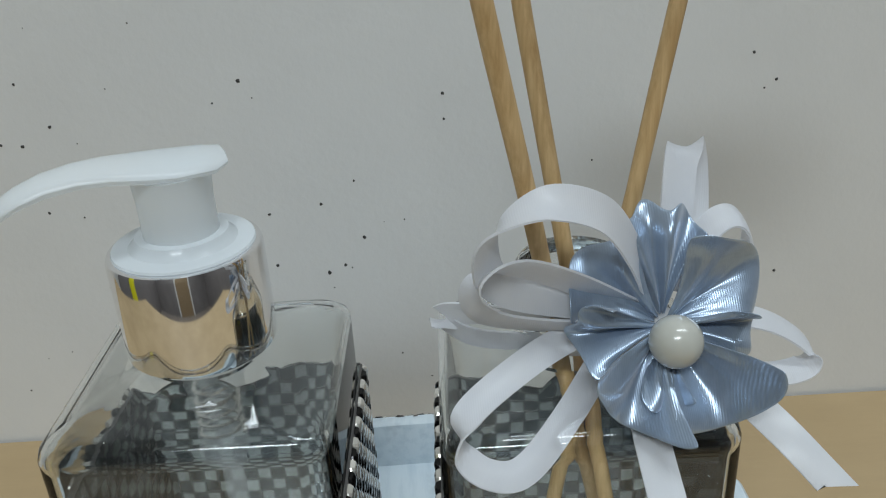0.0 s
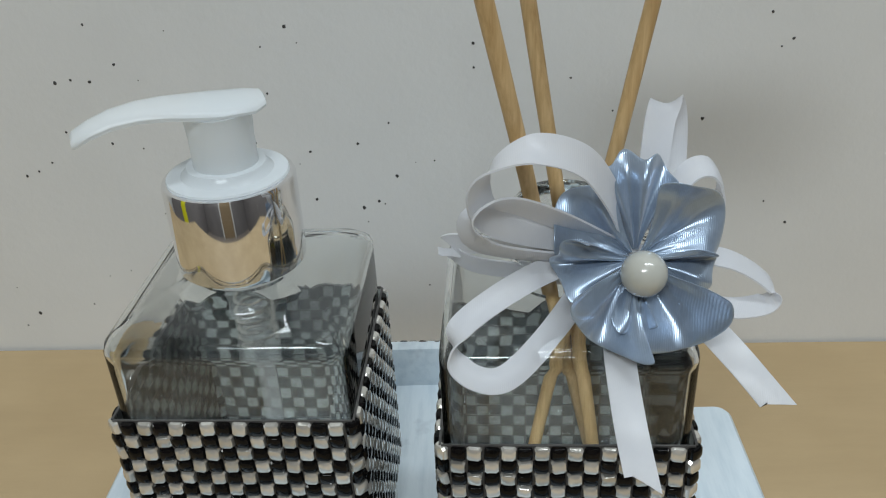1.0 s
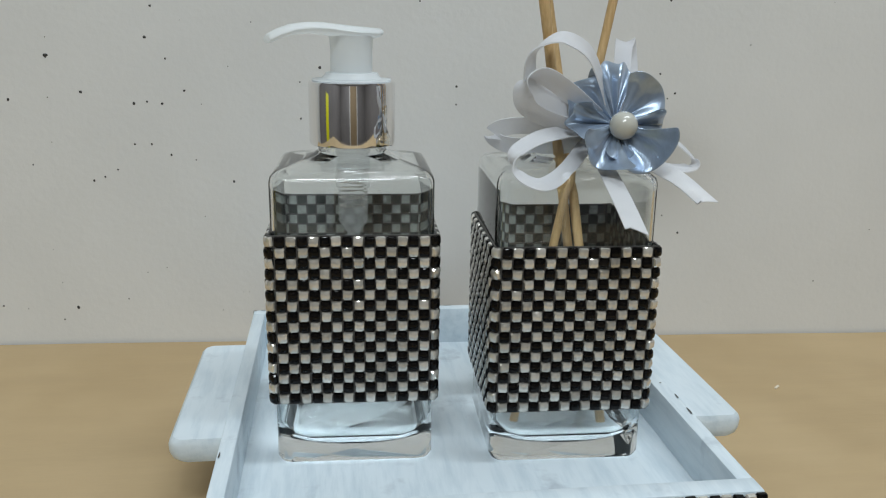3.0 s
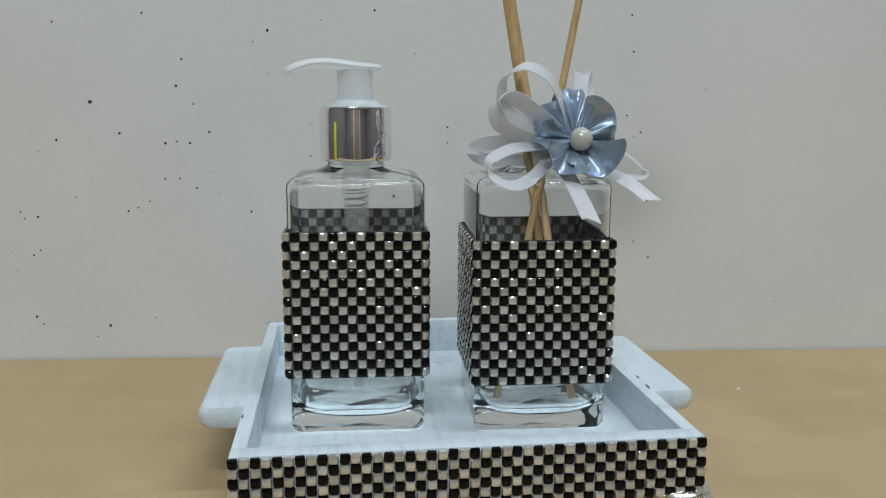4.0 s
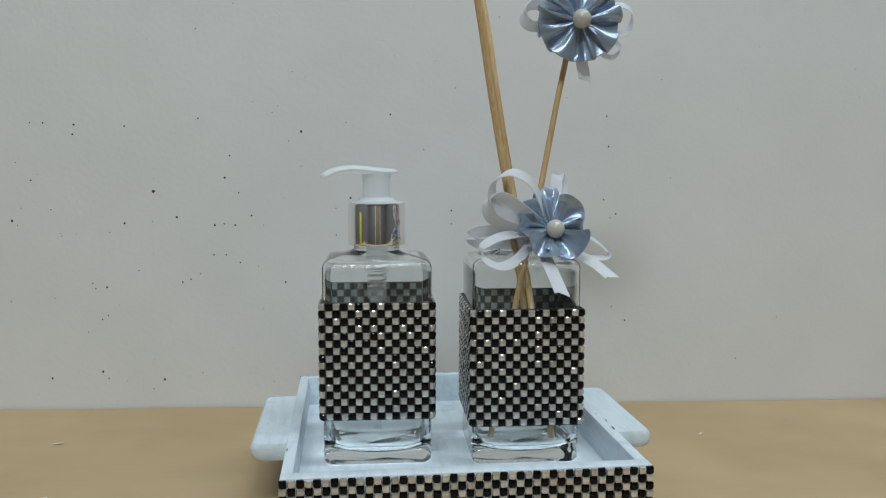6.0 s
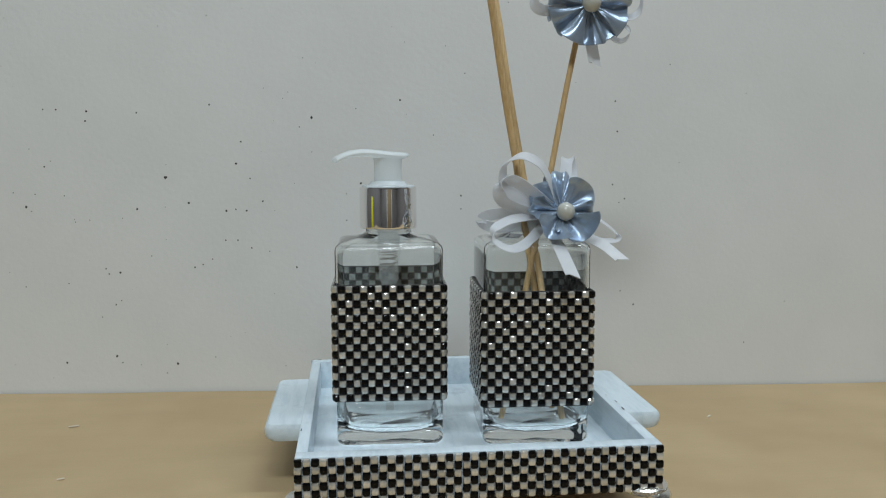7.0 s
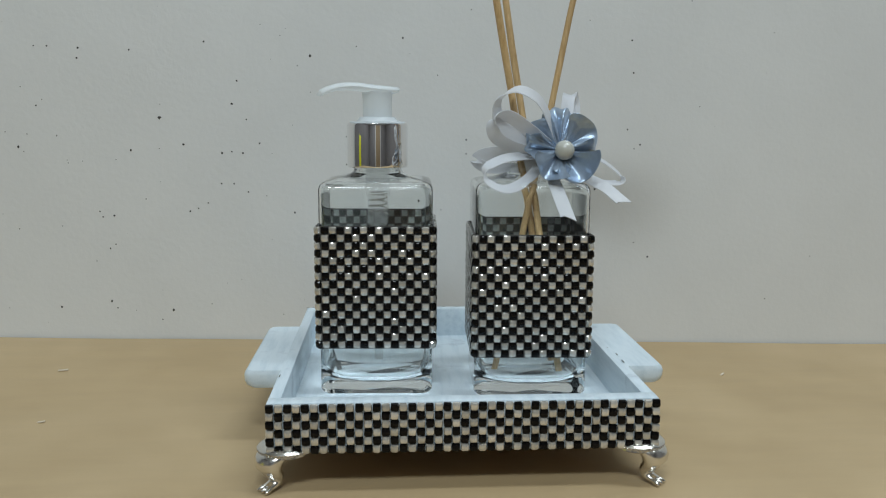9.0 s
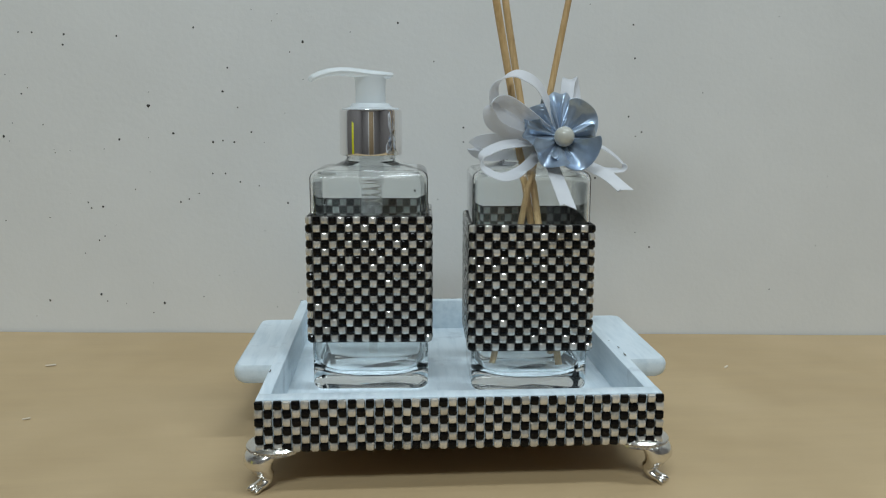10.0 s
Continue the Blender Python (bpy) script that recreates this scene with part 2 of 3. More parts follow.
tagged(part("yellow_reflection_panel", box_bm(-1.79, -1.77, -0.72, -0.42, -0.75, 0.50, 0.003), YELLOW), "plain yellow panel standing in for an unidentified yellow reflection", "board")

# the table board: level under the tray, lifting a little where it meets the wall
TABLE_Z = 0.0045


def table_height(x, y):
    u = min(max((y - 0.10) / (WALL_Y - 0.10), 0.0), 1.0)
    rise = 0.0065 - 0.0185 * max(-0.35, min(0.35, x))
    return TABLE_Z + rise * u * u * (3 - 2 * u) + 0.0006 * noise.noise(Vector((x * 9, y * 9, 0.3)))


def table_board():
    bm = bmesh.new()
    xs = [-0.62 + 1.24 * i / 80 for i in range(81)]
    ys = [-0.36 + (WALL_Y - 0.0015 + 0.36) * j / 60 for j in range(61)]
    top = [[bm.verts.new((x, y, table_height(x, y))) for x in xs] for y in ys]
    low = [[bm.verts.new((x, y, -0.03)) for x in (xs[0], xs[-1])] for y in (ys[0], ys[-1])]
    for a, b in zip(top, top[1:]):
        for i in range(80):
            bm.faces.new((a[i], a[i + 1], b[i + 1], b[i]))
    bm.faces.new([*top[0], low[0][1], low[0][0]])
    bm.faces.new([*top[-1][::-1], low[1][0], low[1][1]])
    bm.faces.new([r[0] for r in top][::-1] + [low[0][0], low[1][0]])
    bm.faces.new([r[-1] for r in top] + [low[1][1], low[0][1]])
    bm.faces.new((low[0][0], low[0][1], low[1][1], low[1][0]))
    return bm


table = empty_thing("table", pose(0, 0, 0))
tagged(table, "beige kraft-coloured work table against the wall", "table")
part("tabletop", table_board(), TABLE, table)
for x in (-0.56, 0.56):
    for y in (-0.30, 0.16):
        part("leg", box_bm(x - 0.03, x + 0.03, y - 0.03, y + 0.03, -0.75, -0.03, 0.004), WOODRAW, table)


# ---- rhinestones ----
PITCH = 0.0040


def stone_mesh(name, mat, back):
    """One cushion-shaped square stone, its face towards -y, its back at y = 0."""
    bm = bmesh.new()
    h = 0.00192

    def ring(half, ch, y):
        p = [(half, half - ch), (half - ch, half), (ch - half, half), (-half, half - ch), (-half, ch - half), (ch - half, -half), (half - ch, -half), (half, ch - half)]
        return [Vector((a, y, b)) for a, b in p]

    rows = [ring(h * 0.97, 0.0004, 0), ring(h, 0.0005, -0.0008), ring(h * 0.88, 0.0006, -0.0015), ring(h * 0.55, 0.0005, -0.0019)]
    bm = rings_bm(rows)
    bmesh.ops.recalc_face_normals(bm, faces=bm.faces)
    me = bpy.data.meshes.new(name)
    bm.to_mesh(me)
    bm.free()
    me.materials.append(mat)
    me.materials.append(back)
    for p in me.polygons:
        p.use_smooth = True
        p.material_index = 1 if p.normal.y > 0.9 else 0
    me.set_sharp_from_angle(angle=radians(26))
    return me


STONES = [stone_mesh("clear_stone", CLEAR_GEM, CLEAR_BACK), stone_mesh("black_stone", BLACK_GEM, BLACK_BACK)]


def joined_stones(name, spots, parent, label=""):
    """Many stones in one mesh: spots of (matrix, kind)."""
    verts, faces, kinds = [], [], []
    for m, kind in spots:
        me = STONES[kind]
        base = len(verts)
        verts += [tuple(m @ q.co) for q in me.vertices]
        faces += [[base + i for i in p.vertices] for p in me.polygons]
        kinds += [kind + 2 * p.material_index for p in me.polygons]
    out = bpy.data.meshes.new(name)
    out.from_pydata(verts, [], faces)
    for mm in (CLEAR_GEM, BLACK_GEM, CLEAR_BACK, BLACK_BACK):
        out.materials.append(mm)
    out.polygons.foreach_set("material_index", kinds)
    for p in out.polygons:
        p.use_smooth = True
    out.set_sharp_from_angle(angle=radians(26))
    ob = new(name, out)
    ob.parent = parent
    tagged(ob, label, kind="stuff")
    return ob


def jitter(rng, m):
    return m @ pose(rng.uniform(-1, 1) * 0.00010, 0, rng.uniform(-1, 1) * 0.00010, rng.uniform(-9, 9), rng.uniform(-4, 4), rng.uniform(-9, 9))


def single_stone(m, kind, parent):
    ob = new("rhinestone", STONES[kind])
    ob.parent = parent
    ob.matrix_basis = m
    return ob


# ---- tray ----
TX, TD, TOP, LOW, FLOOR = 0.0915, 0.199, 0.0475, 0.0235, 0.0283
TRAY_YAW = 0.0
tray = empty_thing("tray", pose(0, 0, 0))
tagged(tray, "white-painted wooden tray with rhinestone front and silver feet", "tray")
W = 0.0060
part("rim_board", box_bm(-TX, TX, 0.0005, 0.0092, LOW, TOP, 0.0006), PAINT, tray)
part("rim_board", box_bm(-TX, TX, TD - W, TD, LOW, TOP, 0.0006), PAINT, tray)
part("rim_board", box_bm(-TX, -TX + W, 0.0092, TD - W, LOW, TOP - 0.0002, 0.0006), PAINT, tray)
part("rim_board", box_bm(TX - W, TX, 0.0092, TD - W, LOW, TOP - 0.0002, 0.0006), PAINT, tray)
part("tray_floor", box_bm(-TX + W, TX - W, 0.0092, TD - W, LOW + 0.001, FLOOR, 0.0), PAINT, tray, smooth=False)
part("underside", box_bm(-TX + W, TX - W, 0.0092, TD - W, LOW, LOW + 0.001), WOODRAW, tray, "bare wooden underside", smooth=False)


def handle_bm(side):
    """A flat board with rounded outer corners and a rounded long edge."""
    x0, x1, y0, y1, r = 0.0, 0.0205 if side < 0 else 0.0222, 0.060, 0.156, 0.0045
    outline = [(x0, y0), (x1 - r, y0)]
    outline += [(x1 - r + r * math.sin(a), y0 + r - r * math.cos(a)) for a in (0.4, 0.8, 1.2, 1.57)]
    outline += [(x1 - r + r * math.cos(a), y1 - r + r * math.sin(a)) for a in (0.0, 0.4, 0.8, 1.2, 1.57)]
    outline += [(x0, y1)]
    z0, z1 = 0.0355, 0.0450
    cx, cy = 0.004, (y0 + y1) / 2
    rows = []
    for dz, inset in ((0, 0.0030), (0.0012, 0.0012), (0.0035, 0.0002), (0.0065, 0.0), (0.0083, 0.0006), (0.0095, 0.0018)):
        rows.append([Vector((side * (TX + (x - inset if x > 0.001 else x)), y + (inset * 0.3 if y < cy else -inset * 0.3), z0 + dz)) for x, y in outline])
    return rings_bm(rows)


part("handle", handle_bm(-1), PAINT, tray)
part("handle", handle_bm(1), PAINT, tray)


def worn_flakes(spots):
    bm = bmesh.new()
    rng = random.Random(5)
    for x, y, sx, sy in spots:
        n = 7
        bm.faces.new([bm.verts.new((x + sx * math.cos(6.283 * k / n) * rng.uniform(0.6, 1), y + sy * math.sin(6.283 * k / n) * rng.uniform(0.5, 1), TOP + 0.00015)) for k in range(n)])
    return bm


for spot in ((-0.091, 0.1975, 0.0016, 0.0007), (-0.0865, 0.1982, 0.002, 0.0005), (-0.004, 0.1982, 0.0022, 0.0005), (0.002, 0.198, 0.0012, 0.0006), (0.011, 0.1982, 0.003, 0.0004),
                               (0.0905, 0.060, 0.0005, 0.004), (0.0908, 0.074, 0.0004, 0.003), (0.0890, 0.088, 0.0006, 0.0006), (-0.0905, 0.042, 0.0004, 0.003)):
    part("worn_spot", worn_flakes([spot]), WORN, tray, "dark chipped paint", smooth=False)


def foot_bm():
    """A small cabriole leg that bows outwards along +x and ends in a paw."""
    path = spline([(-0.004, 0, 0.0215), (0.0015, 0, 0.0170), (0.0030, 0, 0.0125), (0.0010, 0, 0.0080), (-0.0002, 0, 0.0050), (0.0012, 0, 0.0030), (0.0040, 0, 0.0020)], 5)
    radii = [0.0078, 0.0071, 0.0060, 0.0043, 0.0028, 0.0027, 0.0024]
    n = len(path) - 1
    rr = []
    for i in range(n + 1):
        u = i / n * 6
        k = min(int(u), 5)
        rr.append(radii[k] + (radii[k + 1] - radii[k]) * (u - k))
    rings = []
    for i, p in enumerate(path):
        tilt = min(1.0, max(0.0, (i / n - 0.6) / 0.4))
        d = Vector((math.sin(tilt * 1.1), 0, -math.cos(tilt * 1.1)))
        s = Vector((0, 1, 0))
        w = d.cross(s)
        flat = 0.72 if i / n < 0.5 else 0.85
        rings.append([p + rr[i] * (math.cos(6.2832 * k / 20) * s + flat * math.sin(6.2832 * k / 20) * w) for k in range(20)])
    bm = rings_bm(rings)
    for q in bm.verts:
        q.co.z = max(q.co.z, 0.0)
    return bm


def collar_bm():
    """The curved collar plate at the top of a foot."""
    rings = []
    for r, z in ((0.0088, 0.0165), (0.0102, 0.0175), (0.0100, 0.0186), (0.0106, 0.0196), (0.0098, 0.0206), (0.0085, 0.0212)):
        rings.append([Vector((-0.0045 + r * 0.95 * math.cos(6.2832 * k / 32), r * math.sin(6.2832 * k / 32), z)) for k in range(32)])
    return rings_bm(rings)


def beads_bm():
    bm = bmesh.new()
    for k in range(26):
        a = radians(-100 + 200 * k / 25)
        m = Matrix.Translation((-0.0045 + 0.0101 * 0.95 * math.cos(a), 0.0101 * math.sin(a), 0.0186))
        bmesh.ops.create_icosphere(bm, subdivisions=1, radius=0.00055, matrix=m)
    return bm


def claws_bm():
    bm = bmesh.new()
    for s in (-1, 0, 1):
        m = pose(0.0040, s * 0.0017, 0.0020, 0, 25, s * 16) @ Matrix.Diagonal((2.3, 0.8, 1.0, 1))
        bmesh.ops.create_icosphere(bm, subdivisions=2, radius=0.0013, matrix=m)
    for q in bm.verts:
        q.co.z = max(q.co.z, 0.0)
    return bm


def foot(x, y, yaw):
    m = pose(x, y, TABLE_Z, 0, 0, yaw)
    leg = part("foot", foot_bm(), SILVER, tray, "cast silver cabriole foot")
    leg.matrix_basis = m @ Matrix.Diagonal((1.25, 1.25, 1, 1))
    part("collar", collar_bm(), SILVER, leg)
    part("bead_border", beads_bm(), SILVER, leg)
    part("claw", claws_bm(), SILVER, leg)


for x, y, yaw in ((-0.0885, 0.0045, -135), (0.0885, 0.0045, -45), (-0.0885, TD - 0.0045, 135), (0.0885, TD - 0.0045, 45)):
    foot(x, y, yaw)


# ---- bottles ----
HALF = 0.0302


def bottle_bm():
    """A heavy square glass bottle: outer skin and inner cavity, joined at the mouth."""
    seg = 6
    n = 4 * (seg + 1)

    def circle(r, z):
        pts = []
        for k in range(4):
            for i in range(seg + 1):
                a = radians(90 * k + 90 * i / seg * 0.86 + 6.3)
                pts.append(Vector((r * math.cos(a), r * math.sin(a), z)))
        return pts

    outer = [rsquare(HALF - 0.0030, 0.004, 0.0002), rsquare(HALF - 0.0010, 0.005, 0.0008), rsquare(HALF, 0.0055, 0.0028), rsquare(HALF, 0.0055, 0.060), rsquare(HALF, 0.0055, 0.1110),
             rsquare(HALF - 0.0005, 0.0058, 0.1128), rsquare(HALF - 0.0020, 0.0065, 0.1143), rsquare(HALF - 0.0050, 0.0080, 0.1152), rsquare(HALF - 0.0115, 0.0120, 0.1165),
             circle(0.0150, 0.1180), circle(0.0133, 0.1192), circle(0.0128, 0.1215), circle(0.0128, 0.1245), circle(0.0140, 0.1250), circle(0.0140, 0.1262), circle(0.0128, 0.1268), circle(0.0126, 0.1325), circle(0.0134, 0.1330), circle(0.0134, 0.1345), circle(0.0127, 0.1352), circle(0.0124, 0.1378), circle(0.0118, 0.1386)]
    inner = [circle(0.0102, 0.1386), circle(0.0098, 0.1370), circle(0.0098, 0.1205), circle(0.0122, 0.1172), rsquare(HALF - 0.0120, 0.0116, 0.1153), rsquare(HALF - 0.0057, 0.0073, 0.1139), rsquare(HALF - 0.0026, 0.0053, 0.1128), rsquare(HALF - 0.0015, 0.0045, 0.1110),
             rsquare(HALF - 0.0013, 0.0043, 0.1080), rsquare(HALF - 0.0013, 0.0043, 0.0180), rsquare(HALF - 0.0017, 0.0075, 0.0130), rsquare(HALF - 0.0030, 0.0130, 0.0095), rsquare(HALF - 0.0062, 0.0190, 0.0070), rsquare(HALF - 0.0105, 0.0185, 0.0060), rsquare(0.0120, 0.0118, 0.0062), rsquare(0.0040, 0.0039, 0.0064)]
    return rings_bm(outer + inner)


def net_bm(cols, rows, half, step, low, high):
    """The thin net behind the stones: strips along every joint round the bottle."""
    bm = bmesh.new()

    def strip(a, b, w, d):
        # a and b: ends on one face plane; w: half breadth vector
        vs = [bm.verts.new(q) for q in (a - w, b - w, b + w, a + w)]
        us = [bm.verts.new(q.co + d) for q in vs]
        bm.faces.new(us)
        bm.faces.new(vs[::-1])
        for i in range(4):
            bm.faces.new((vs[i], vs[(i + 1) % 4], us[(i + 1) % 4], us[i]))

    for side in range(4):
        m = Matrix.Rotation(radians(90 * side), 3, "Z")
        for c in range(cols + 1):
            x = (c - cols / 2) * step
            strip(m @ Vector((x, -half, low - FLOOR)), m @ Vector((x, -half, high - FLOOR)), m @ Vector((0.00028, 0, 0)), m @ Vector((0, -0.0007, 0)))
        for r in range(rows + 1):
            z = low - FLOOR + (high - low) * r / rows
            strip(m @ Vector((-half, -half, z)), m @ Vector((half, -half, z)), Vector((0, 0, 0.00028)), m @ Vector((0, -0.0006, 0)))
    return bm


def stone_band(thing, seed, first, low, high):
    """Sixteen rows of stones round a square bottle: the front as single stones, the other sides joined."""
    rng = random.Random(seed)
    rows, cols = 16, 14
    half = HALF + 0.0004
    step = 0.00405
    pitch_z = (high - low) / rows
    fit_z = Matrix.Diagonal((1, 1, pitch_z / PITCH * 0.985, 1))
    rest = []
    for side in range(4):
        turn = pose(0, 0, 0, 0, 0, 90 * side)
        for r in range(rows):
            z = high - FLOOR - (r + 0.5) * pitch_z
            for c in range(cols):
                m = jitter(rng, turn @ pose((c - (cols - 1) / 2) * step, -half, z) @ fit_z)
                kind = (r + side * 15 + c + first) % 2
                if side == 0:
                    single_stone(m, kind, thing)
                else:
                    rest.append((m, kind))
            e = half - 0.0006
            m = jitter(rng, turn @ pose(e, -e, z, 0, 0, 45) @ fit_z)
            kind = (r + side * 15 + cols + first) % 2
            if side in (0, 3):
                single_stone(m, kind, thing)
            else:
                rest.append((m, kind))
    joined_stones("rhinestone_rest", rest, thing)
    part("net_backing", net_bm(cols, rows, half - 0.0002, step, low, high), NET, thing, "grey net behind the stones", smooth=False)


def glass_bottle(name, x, y, yaw, label, first):
    thing = empty_thing(name, pose(x, y, FLOOR + 0.0002, 0, 0, yaw))
    tagged(thing, label, "bottle", "glass bottles on the tray")
    part("glass_body", bottle_bm(), GLASS, thing, "thick clear glass body").visible_shadow = False
    return thing


soap = glass_bottle("soap_dispenser", -0.0412, 0.0968, -2.0, "square glass soap dispenser with chrome collar and black-clear rhinestone band", 0)
diffuser = glass_bottle("reed_diffuser_bottle", 0.0414, 0.0898, -2.0, "empty square glass diffuser bottle with black-clear rhinestone band", 0)


def pump(thing):
    """Chrome collar, milky stem, curved spout and the tube below."""
    z = -FLOOR
    collar = lathe([(0.0154, 0.1495 + z), (0.0164, 0.1500 + z), (0.0166, 0.1512 + z), (0.0166, 0.1725 + z), (0.0162, 0.1735 + z), (0.0146, 0.1738 + z), (0.0080, 0.1738 + z)])
    part("collar", rings_bm(collar), CHROME, thing, "polished chrome screw collar")
    base = lathe([(0.0152, 0.1739 + z), (0.0150, 0.1744 + z), (0.0115, 0.1747 + z), (0.0104, 0.1758 + z), (0.0098, 0.1768 + z), (0.0070, 0.1770 + z)])
    part("pump_base", rings_bm(base), PLASTIC, thing, "milky white plastic disc")
    stem = lathe([(0.0080, 0.1760 + z), (0.0079, 0.1840 + z), (0.0082, 0.1890 + z), (0.0086, 0.1905 + z)])
    part("stem", rings_bm(stem), PLASTIC, thing, "milky white plastic stem")
    # the head: a rounded cap that runs out into a drooping spout towards -x
    rings = []
    line = [(0.0118, 0.0012, 0.0006, 0.1918), (0.0112, 0.0050, 0.0016, 0.1916), (0.0080, 0.0080, 0.0021, 0.1913), (0.0, 0.0090, 0.0024, 0.1916), (-0.0060, 0.0082, 0.0024, 0.1922), (-0.0120, 0.0070, 0.0023, 0.1929),
            (-0.0180, 0.0060, 0.0021, 0.1931), (-0.0240, 0.0052, 0.0020, 0.1924), (-0.0290, 0.0046, 0.0019, 0.1909), (-0.0325, 0.0042, 0.0018, 0.1893), (-0.0333, 0.0036, 0.0013, 0.1888)]
    for x, wy, hz, zc in line:
        rings.append([Vector((x, wy * math.cos(6.2832 * k / 20), zc + z + hz * math.sin(6.2832 * k / 20))) for k in range(20)])
    head = part("spout", rings_bm(rings), PLASTIC, thing, "curved milky white pump spout")
    head.matrix_basis = pose(0, 0, 0, 0, 0, 26)
    tube = lathe([(0.0066, 0.1500 + z), (0.0066, 0.1330 + z), (0.0058, 0.1320 + z), (0.0058, 0.1180 + z), (0.0045, 0.1160 + z), (0.0026, 0.1130 + z), (0.0024, 0.0420 + z)], 20)
    part("dip_tube", rings_bm(tube), TUBE, thing, "milky plastic pump barrel and dip tube")
    coil = [Vector((0.0050 * math.cos(a), 0.0050 * math.sin(a), 0.1220 + z + 0.016 * a / 31.4)) for a in [0.35 * i for i in range(90)]]
    part("spring", tube_bm(coil, 0.0005, 6), SILVER, thing, "steel pump spring")


pump(soap)


# ---- sticks ----
def stick(x0, y0, z0, x1, y1, z1, radius, label):
    a, b = Vector((x0, y0, z0)), Vector((x1, y1, z1))
    pts = [a.lerp(b, i / 10) + Vector((0.0003 * math.sin(i * 1.3 + x1 * 90), 0.0003 * math.cos(i * 1.7), 0)) * (1 if 0 < i < 10 else 0) for i in range(11)]
    ob = part("reed_stick", tube_bm(pts, [radius * (1 + 0.03 * math.sin(i * 2.1)) for i in range(11)], 12), STICK)
    tagged(ob, label, "stick", "sticks in the diffuser")


stick(0.0600, 0.1060, 0.0385, 0.0083, 0.0530, 0.2930, 0.0019, "pale wooden diffuser stick standing in the glass bottle")
stick(0.0585, 0.0740, 0.0385, 0.0221, 0.1110, 0.2930, 0.0019, "pale wooden diffuser stick standing in the glass bottle")
stick(0.0230, 0.0800, 0.0385, 0.0725, 0.0918, 0.2790, 0.0017, "pale wooden diffuser stick carrying a satin flower")


# ---- satin flowers ----
def ruffle_bm(radius, folds, depth, seed, lift, sway):
    """A gathered ribbon: a disc of deep pleats, facing -y, its middle at the origin. sway: how far the lower rim leans out."""
    rng = random.Random(seed)
    ph = [rng.uniform(0.7, 1.3) for _ in range(folds)]
    am = [rng.uniform(0.55, 1.30) for _ in range(folds)]
    n, rings_n = folds * 28, 16
    cum = [0.0]
    for w in ph:
        cum.append(cum[-1] + w)
    verts = []
    for j in range(rings_n + 1):
        u = j / rings_n
        row = []
        for i in range(n):
            f = i / n * cum[-1]
            k = max(q for q in range(folds) if cum[q] <= f + 1e-9)
            loc = (f - cum[k]) / ph[k]
            a = 2 * math.pi * i / n
            phi = 2 * math.pi * loc
            # the pleats bend back under themselves, so that each petal overlaps the next
            swing = -0.58 * u ** 0.7 * math.sin(2 * phi) * ph[k] / cum[-1] + 0.14 * u * math.sin(phi + 2 * k)
            rr = (0.0015 + (radius - 0.0015) * u) * (1 + lift * u * math.sin(a) + 0.05 * u * u * math.sin(phi + 0.6) * am[k])
            y = -depth * am[k] * (0.25 * math.sqrt(u) + 0.75 * u) * math.sin(phi)
            y += 0.00055 * math.sin(4 * phi + k * 1.7 + 2 * u) * (1.1 - u) * min(1, 4 * u)
            y += 0.00022 * math.sin(9 * phi + 2 * k) * (1.05 - u) * min(1, 4 * u)
            y += sway * u * u * (0.5 - 0.5 * math.sin(a)) ** 2
            y += 0.0045 * u ** 4 * math.sin(phi + 0.9 * k) * am[k]
            row.append(Vector((rr * math.cos(a + swing), y, rr * math.sin(a + swing))))
        verts.append(row)
    return rings_bm(verts, cap0=True, cap1=False)


def ruffle(thing, name, radius, folds, depth, seed, lift, sway, m, label):
    ob = part(name, ruffle_bm(radius, folds, depth, seed, lift, sway), BLUE_SATIN, thing, label)
    ob.matrix_basis = m
    s = ob.modifiers.new("cloth", "SOLIDIFY")
    s.thickness = 0.00035
    d = ob.modifiers.new("soft", "SUBSURF")
    d.levels = d.render_levels = 1
    return ob


def satin_petal(thing, spec, m):
    """One broad gathered petal that faces -y, pinched at the middle, its rim rolled over."""
    angle, half, reach, lean, cup, ripples, phase, ahead = spec
    rows = []
    for j in range(15):
        u = 0.08 + 0.92 * j / 14
        row = []
        for i in range(37):
            q = -1 + 2 * i / 36
            a = radians(angle + half * q * (0.55 + 0.45 * u ** 0.6))
            r = reach * u * (1 - 0.20 * u * abs(q) ** 3 + 0.035 * u * math.sin(ripples * 4.2 * q + phase))
            y = ahead + lean * u ** 1.6 + cup * q * q * u
            y += 0.0021 * u ** 0.8 * math.sin(ripples * math.pi * q + phase)
            y += 0.00040 * math.sin(11 * q + 2 * phase) * (1.15 - u) * min(1, 5 * u)
            y += 0.0032 * max(0.0, u - 0.72) ** 2 / 0.078 * math.sin(2.1 * q + phase + 1.2)
            row.append(Vector((r * math.cos(a), y, r * math.sin(a))))
        rows.append(row)
    ob = part("petal", rings_bm(rows, False, False, False), BLUE_SATIN, thing, "gathered grey-blue satin petal")
    ob.matrix_basis = m
    s = ob.modifiers.new("cloth", "SOLIDIFY")
    s.thickness = 0.0003
    d = ob.modifiers.new("soft", "SUBSURF")
    d.levels = d.render_levels = 1
    return ob


def pearl(thing, m, r):
    bm = bmesh.new()
    bmesh.ops.create_uvsphere(bm, u_segments=32, v_segments=20, radius=r)
    ob = part("pearl", bm, PEARL, thing, "glossy cream pearl bead")
    ob.matrix_basis = m


def bow(thing, name, pts, across, width=0.0072, cut=0.0):
    part(name, ribbon_bm(pts, width, across, cut=cut), WHITE_SATIN, thing, "narrow white satin ribbon")


